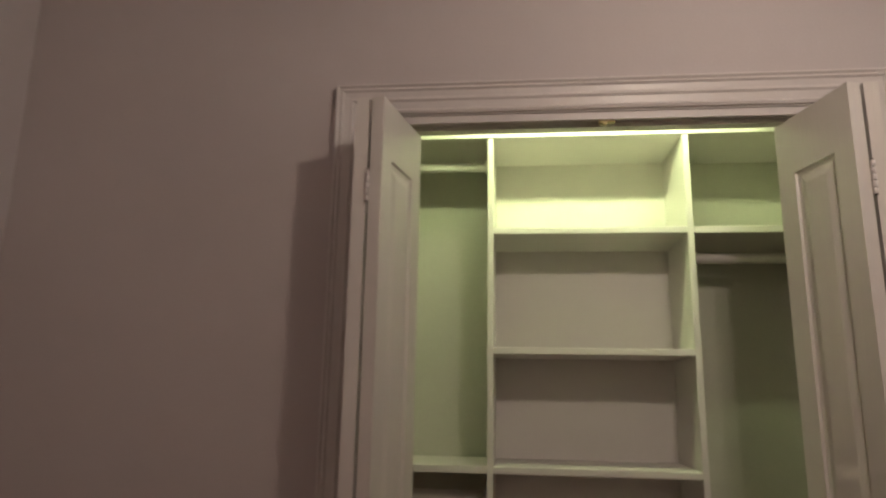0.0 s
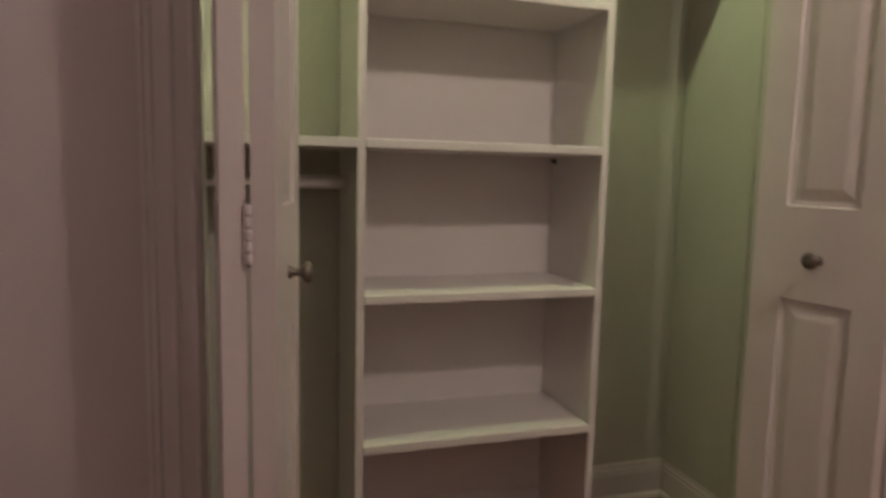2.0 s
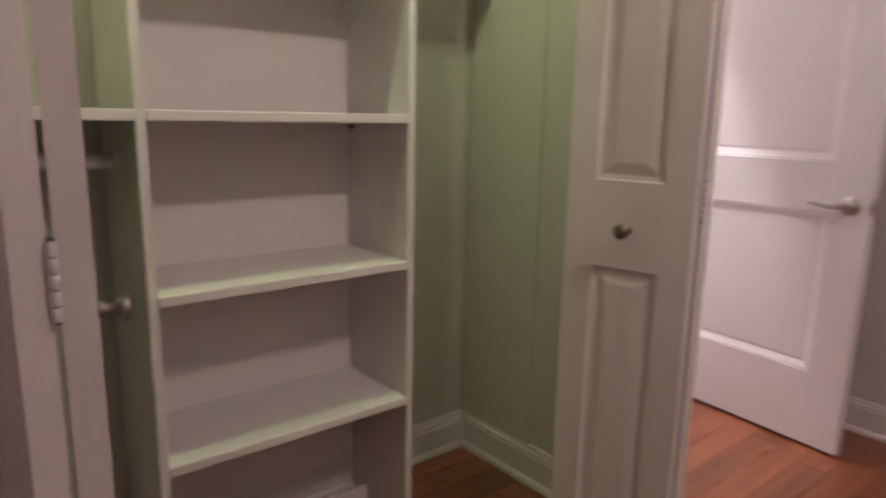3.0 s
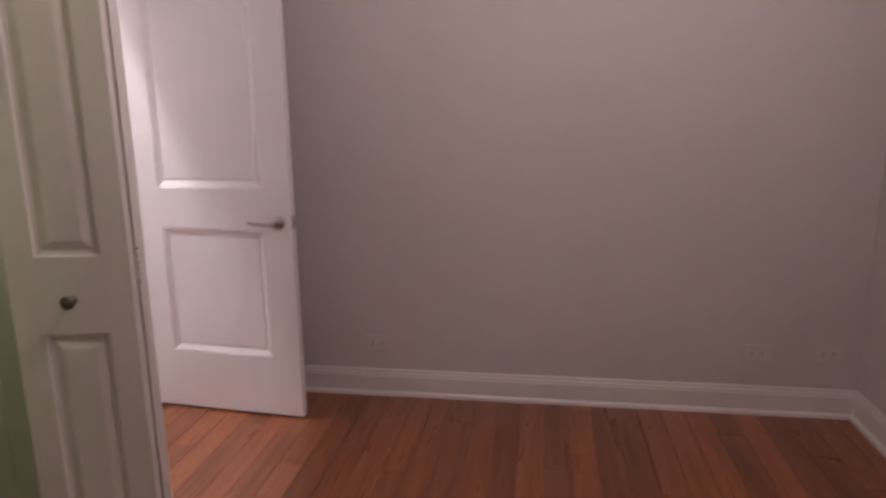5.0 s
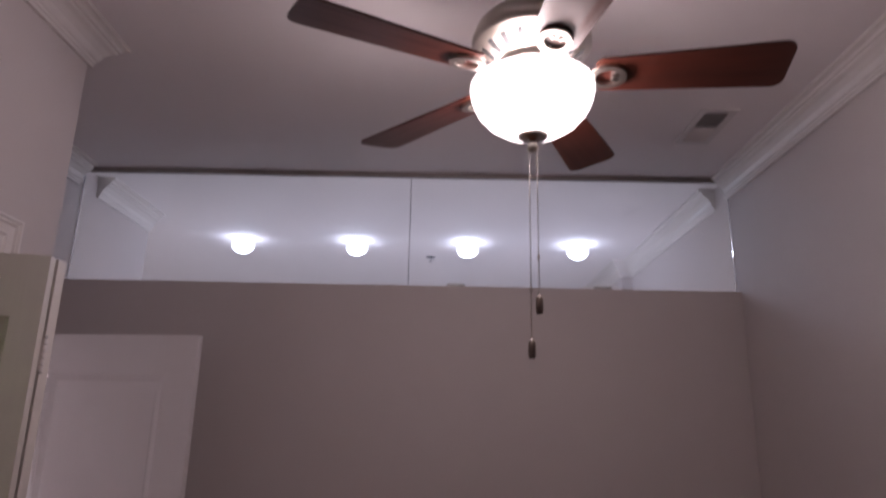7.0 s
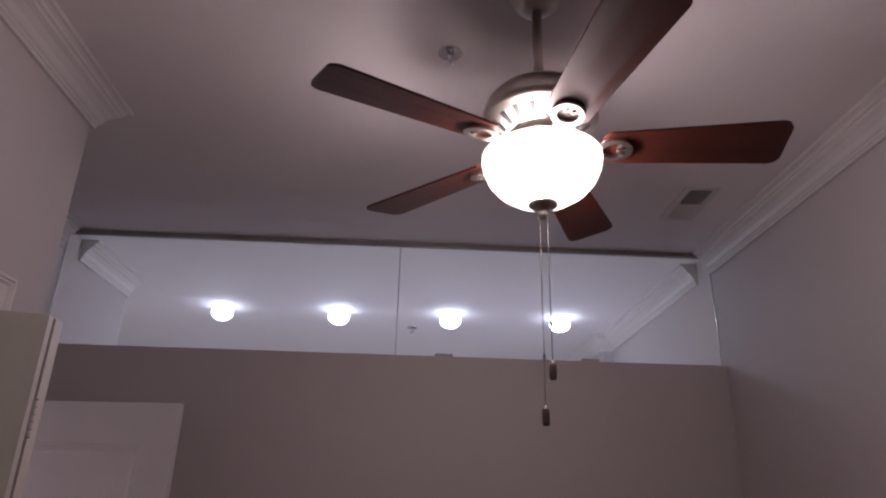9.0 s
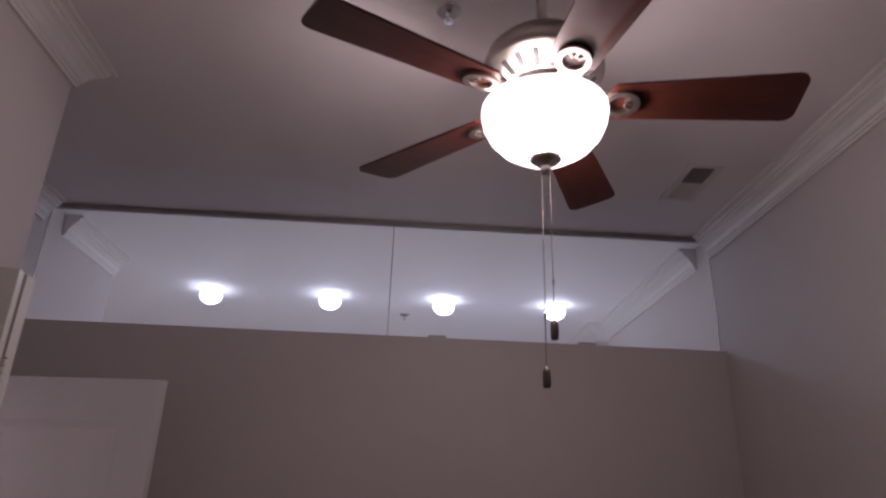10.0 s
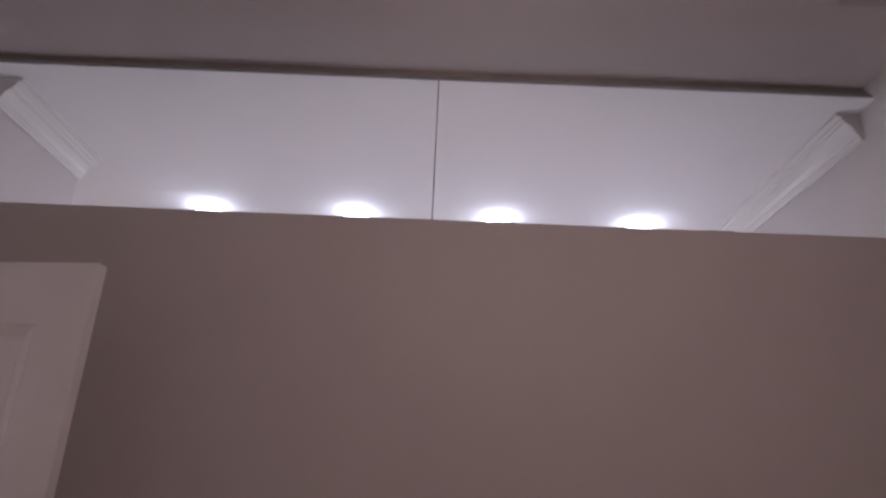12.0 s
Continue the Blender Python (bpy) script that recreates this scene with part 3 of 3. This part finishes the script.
def iron_mesh():
    """Blade bracket: an arm from the motor and an open round medallion under the blade root."""
    bm = bmesh.new()
    n, cx = 28, 0.164
    for r, w, z in ((0.029, 0.012, -0.0075), ):
        a = []
        for i in range(n):
            t = 2 * math.pi * i / n
            ring = []
            for dr, dz in ((-w / 2, -0.004), (w / 2, -0.004), (w / 2, 0.0045), (-w / 2, 0.0045)):
                ring.append(bm.verts.new((cx + (r + dr) * math.cos(t) * 1.15, (r + dr) * math.sin(t), z + dz)))
            a.append(ring)
        for i in range(n):
            p, q = a[i], a[(i + 1) % n]
            for k in range(4):
                bm.faces.new((p[k], p[(k + 1) % 4], q[(k + 1) % 4], q[k]))
    for s in (-1, 0, 1):
        t = math.radians(40 * s)
        b2 = bmesh.new()
        box(b2, 0.010, 0.025, -0.0025, 0.0025, -0.011, -0.004)
        b2.transform(Matrix.Translation((cx, 0, 0)) @ Matrix.Rotation(t, 4, "Z"))
        me = bpy.data.meshes.new("tmp")
        b2.to_mesh(me)
        bm.from_mesh(me)
        bpy.data.meshes.remove(me)
        b2.free()
    vs = [bm.verts.new(p) for p in ((0.070, -0.016, 0.004), (0.070, 0.016, 0.004), (0.135, 0.012, -0.004), (0.135, -0.012, -0.004), (0.070, -0.016, -0.006), (0.070, 0.016, -0.006), (0.135, 0.012, -0.012), (0.135, -0.012, -0.012))]
    for f in ((0, 1, 2, 3), (7, 6, 5, 4), (0, 3, 7, 4), (1, 5, 6, 2), (0, 4, 5, 1), (3, 2, 6, 7)):
        bm.faces.new([vs[i] for i in f])
    bmesh.ops.recalc_face_normals(bm, faces=bm.faces)
    return mesh_of("blade_iron", bm, NICKEL)


bme, ime = blade_mesh(), iron_mesh()
for k in range(5):
    b = new("blade", bme)
    b.parent = fan
    b.matrix_basis = pose(0, 0, -0.461, 0, 0, 45.4 + 72 * k) @ pose(0, 0, 0, -12, 0, 0)
    i = new("blade_iron", ime)
    i.parent = b
for dx, dy, zl in ((-0.006, -0.007, 0.339), (0.004, 0.008, 0.427)):
    bm = bmesh.new()
    n = int((zl - 0.02) / 0.0052)
    for k in range(n):
        bmesh.ops.create_icosphere(bm, subdivisions=1, radius=0.0021, matrix=Matrix.Translation((dx, dy, -0.634 - 0.0052 * k)))
    lathe(bm, [(0.0, -0.634), (0.0006, -0.634), (0.0006, -0.634 - 0.0052 * n), (0.0, -0.634 - 0.0052 * n)], (dx, dy, 0), 6)
    ch = part("pull_chain", bm, NICKEL, fan, "beaded metal pull chain")
    ze = -0.634 - 0.0052 * n
    part("fob", lathe(bmesh.new(), [(0.0, ze + 0.003), (0.0022, ze + 0.002), (0.0035, ze - 0.002), (0.0066, ze - 0.004), (0.0076, ze - 0.008), (0.0080, ze - 0.020), (0.0076, ze - 0.033), (0.0064, ze - 0.038), (0.0, ze - 0.039)], (dx, dy, 0), 10), FOBM, ch, "slim dark bronze pull fob")
    zc = -0.634 - 0.75 * (zl - 0.02)
    part("connector", lathe(bmesh.new(), [(0.0, zc + 0.007), (0.0026, zc + 0.005), (0.0034, zc), (0.0026, zc - 0.005), (0.0, zc - 0.007)], (dx, dy, 0), 10), NICKEL, ch, "small bell-shaped chain connector")


# ---- ceiling fittings ----
def sprinkler(x, y):
    ob = thing("sprinkler", pose(x, y, CEIL), "chrome fire sprinkler head in the ceiling", "sprinkler", "sprinklers")
    part("escutcheon", lathe(bmesh.new(), [(0.0, -0.0005), (0.036, -0.0005), (0.036, -0.004), (0.030, -0.008), (0.022, -0.004), (0.0, -0.004)], n=28), CHROME, ob)
    bm = bmesh.new()
    lathe(bm, [(0.0, -0.004), (0.009, -0.004), (0.009, -0.016), (0.005, -0.018), (0.004, -0.034), (0.0, -0.034)], n=14)
    for s in (-1, 1):
        box(bm, s * 0.010 - 0.0015, s * 0.010 + 0.0015, -0.002, 0.002, -0.036, -0.012)
    part("frame_arms", bm, CHROME, ob)
    bm = bmesh.new()
    lathe(bm, [(0.0, -0.036), (0.014, -0.036), (0.014, -0.0385), (0.0, -0.0385)], n=16)
    part("deflector", bm, CHROME, ob)


sprinkler(0.918, 2.453)
sprinkler(4.055, 2.553)

vent = thing("ceiling_vent", pose(1.832, 1.386, CEIL), "white ceiling air register with two banks of louvres", "air vent")
VW, VH = 0.160, 0.074
part("frame", boxes((-VW, -VW + 0.030, -VH, VH, -0.006, -0.0005), (VW - 0.030, VW, -VH, VH, -0.006, -0.0005), (-VW + 0.030, VW - 0.030, -VH, -VH + 0.028, -0.006, -0.0005), (-VW + 0.030, VW - 0.030, VH - 0.028, VH, -0.006, -0.0005)), GRILLE, vent)
part("backing", boxes((-VW + 0.030, VW - 0.030, -VH + 0.028, VH - 0.028, -0.0012, -0.0004)), DARK, vent)
for s in (-1, 1):
    for k in range(9):
        bm = boxes((-0.0085, 0.0085, -VH + 0.029, VH - 0.029, -0.0006, 0.0006))
        bm.transform(Matrix.Translation((s * (0.008 + 0.0138 * k), 0, -0.0055)) @ Matrix.Rotation(math.radians(s * 38), 4, "Y"))
        part("slat", bm, GRILLE, vent)
part("divider", boxes((-0.003, 0.003, -VH + 0.029, VH - 0.029, -0.009, -0.001)), GRILLE, vent)


def can_light(x, y, lens, label, group):
    ob = thing("recessed_light", pose(x, y, CEIL), label, "ceiling light", group)
    part("trim_ring", lathe(bmesh.new(), [(0.074, -0.001), (0.084, -0.001), (0.084, -0.002), (0.080, -0.0035), (0.074, -0.003)], n=36), TRIM, ob)
    # lens bulged far below the ceiling to imitate a round glare
    part("lens", lathe(bmesh.new(), [(0.0, -0.100), (0.030, -0.096), (0.053, -0.083), (0.066, -0.066), (0.070, -0.050), (0.067, -0.034), (0.058, -0.018), (0.046, -0.006), (0.040, -0.001), (0.0, -0.001)], n=36), lens, ob, "lit can lens swollen to a ball that stands for its bloom")


for y in (1.554, 2.295, 3.042, 3.813):
    ld = bpy.data.lights.new("can_beam", "SPOT")
    ld.energy, ld.spot_size, ld.spot_blend, ld.shadow_soft_size, ld.color = CAN_WATTS, radians(112), 0.7, 0.05, (0.66, 0.77, 1.0)
    lo = new("can_beam", ld)
    lo.location = (3.66, y, CEIL - 0.135)
    can_light(3.66, y, CAN, "lit recessed ceiling can, one of a row behind the glass", "row of cans")
can_light(1.70, 4.74, HALLCAN, "lit recessed ceiling can in the hall", "hall cans")


# ---- wall outlets ----
def outlet(y, z):
    ob = thing("wall_outlet", pose(X_E, y, z), "pale duplex wall outlet set sideways above the baseboard", "outlet", "wall outlets")
    part("plate", boxes((-0.006, -0.0004, -0.058, 0.058, -0.036, 0.036), bev=0.002), PLATE, ob)
    for s in (-1, 1):
        rc = part("receptacle", boxes((-0.0085, -0.0055, s * 0.021 - 0.016, s * 0.021 + 0.016, -0.014, 0.014), bev=0.002), PLATE, ob)
        for dz in (-0.006, 0.006):
            part("slot", boxes((-0.0092, -0.0084, s * 0.021 - 0.005, s * 0.021 + 0.005, dz - 0.0012, dz + 0.0012)), DARK, rc)
    part("screw", lathe(bmesh.new(), [(0.0, 0.0075), (0.003, 0.007), (0.0035, 0.005), (0.0, 0.005)], (0, 0, 0), 10, pose(0, 0, 0, 0, -90, 0)), PLATE, ob)


outlet(3.172, 0.258)
outlet(1.484, 0.278)
outlet(1.195, 0.285)


# ---- floor boards ----
def floor_area(name, x0, x1, y0, y1, label):
    fl = solid(name, boxes((x0, x1, y0, y1, -0.014, -0.004)), SUBFLOOR, label, "floor", "structure")
    w, gap, rng = 0.102, 0.0012, random.Random(7)
    meshes = {}
    y = y0
    while y < y1 - 0.005:
        ye = min(y + w, y1)
        x = x0 - rng.uniform(0, 0.9)
        while x < x1:
            n = rng.choice((0.75, 1.05, 1.35, 1.65))
            a, b = max(x, x0), min(x + n, x1)
            x += n
            if b - a < 0.02:
                continue
            key = (round(b - a, 4), round(ye - y, 4))
            if key not in meshes:
                bm = bmesh.new()
                hx, hy = (b - a) / 2 - gap / 2, (ye - y) / 2 - gap / 2
                lo = [bm.verts.new((sx * hx, sy * hy, -0.006)) for sx, sy in ((-1, -1), (1, -1), (1, 1), (-1, 1))]
                md = [bm.verts.new((sx * hx, sy * hy, -0.001)) for sx, sy in ((-1, -1), (1, -1), (1, 1), (-1, 1))]
                hi = [bm.verts.new((sx * (hx - 0.001), sy * (hy - 0.001), 0.0)) for sx, sy in ((-1, -1), (1, -1), (1, 1), (-1, 1))]
                for p, q in ((lo, md), (md, hi)):
                    for i in range(4):
                        bm.faces.new((p[i], p[(i + 1) % 4], q[(i + 1) % 4], q[i]))
                bm.faces.new(hi)
                bmesh.ops.recalc_face_normals(bm, faces=bm.faces)
                meshes[key] = mesh_of("plank", bm, PLANK)
            p = new("plank", meshes[key])
            p.location = ((a + b) / 2, (y + ye) / 2, 0.0)
            p.parent = fl
        y += w


floor_area("floor", X_W, X_E, Y_S, Y_C, "glossy reddish cherry board floor of the room")
floor_area("floor_recess", X_CR, X_E, Y_C, Y_D + T, "glossy reddish cherry board floor by the door")
floor_area("floor_closet", CL_L, CL_R, Y_C, CL_B, "dark reddish board floor of the closet")
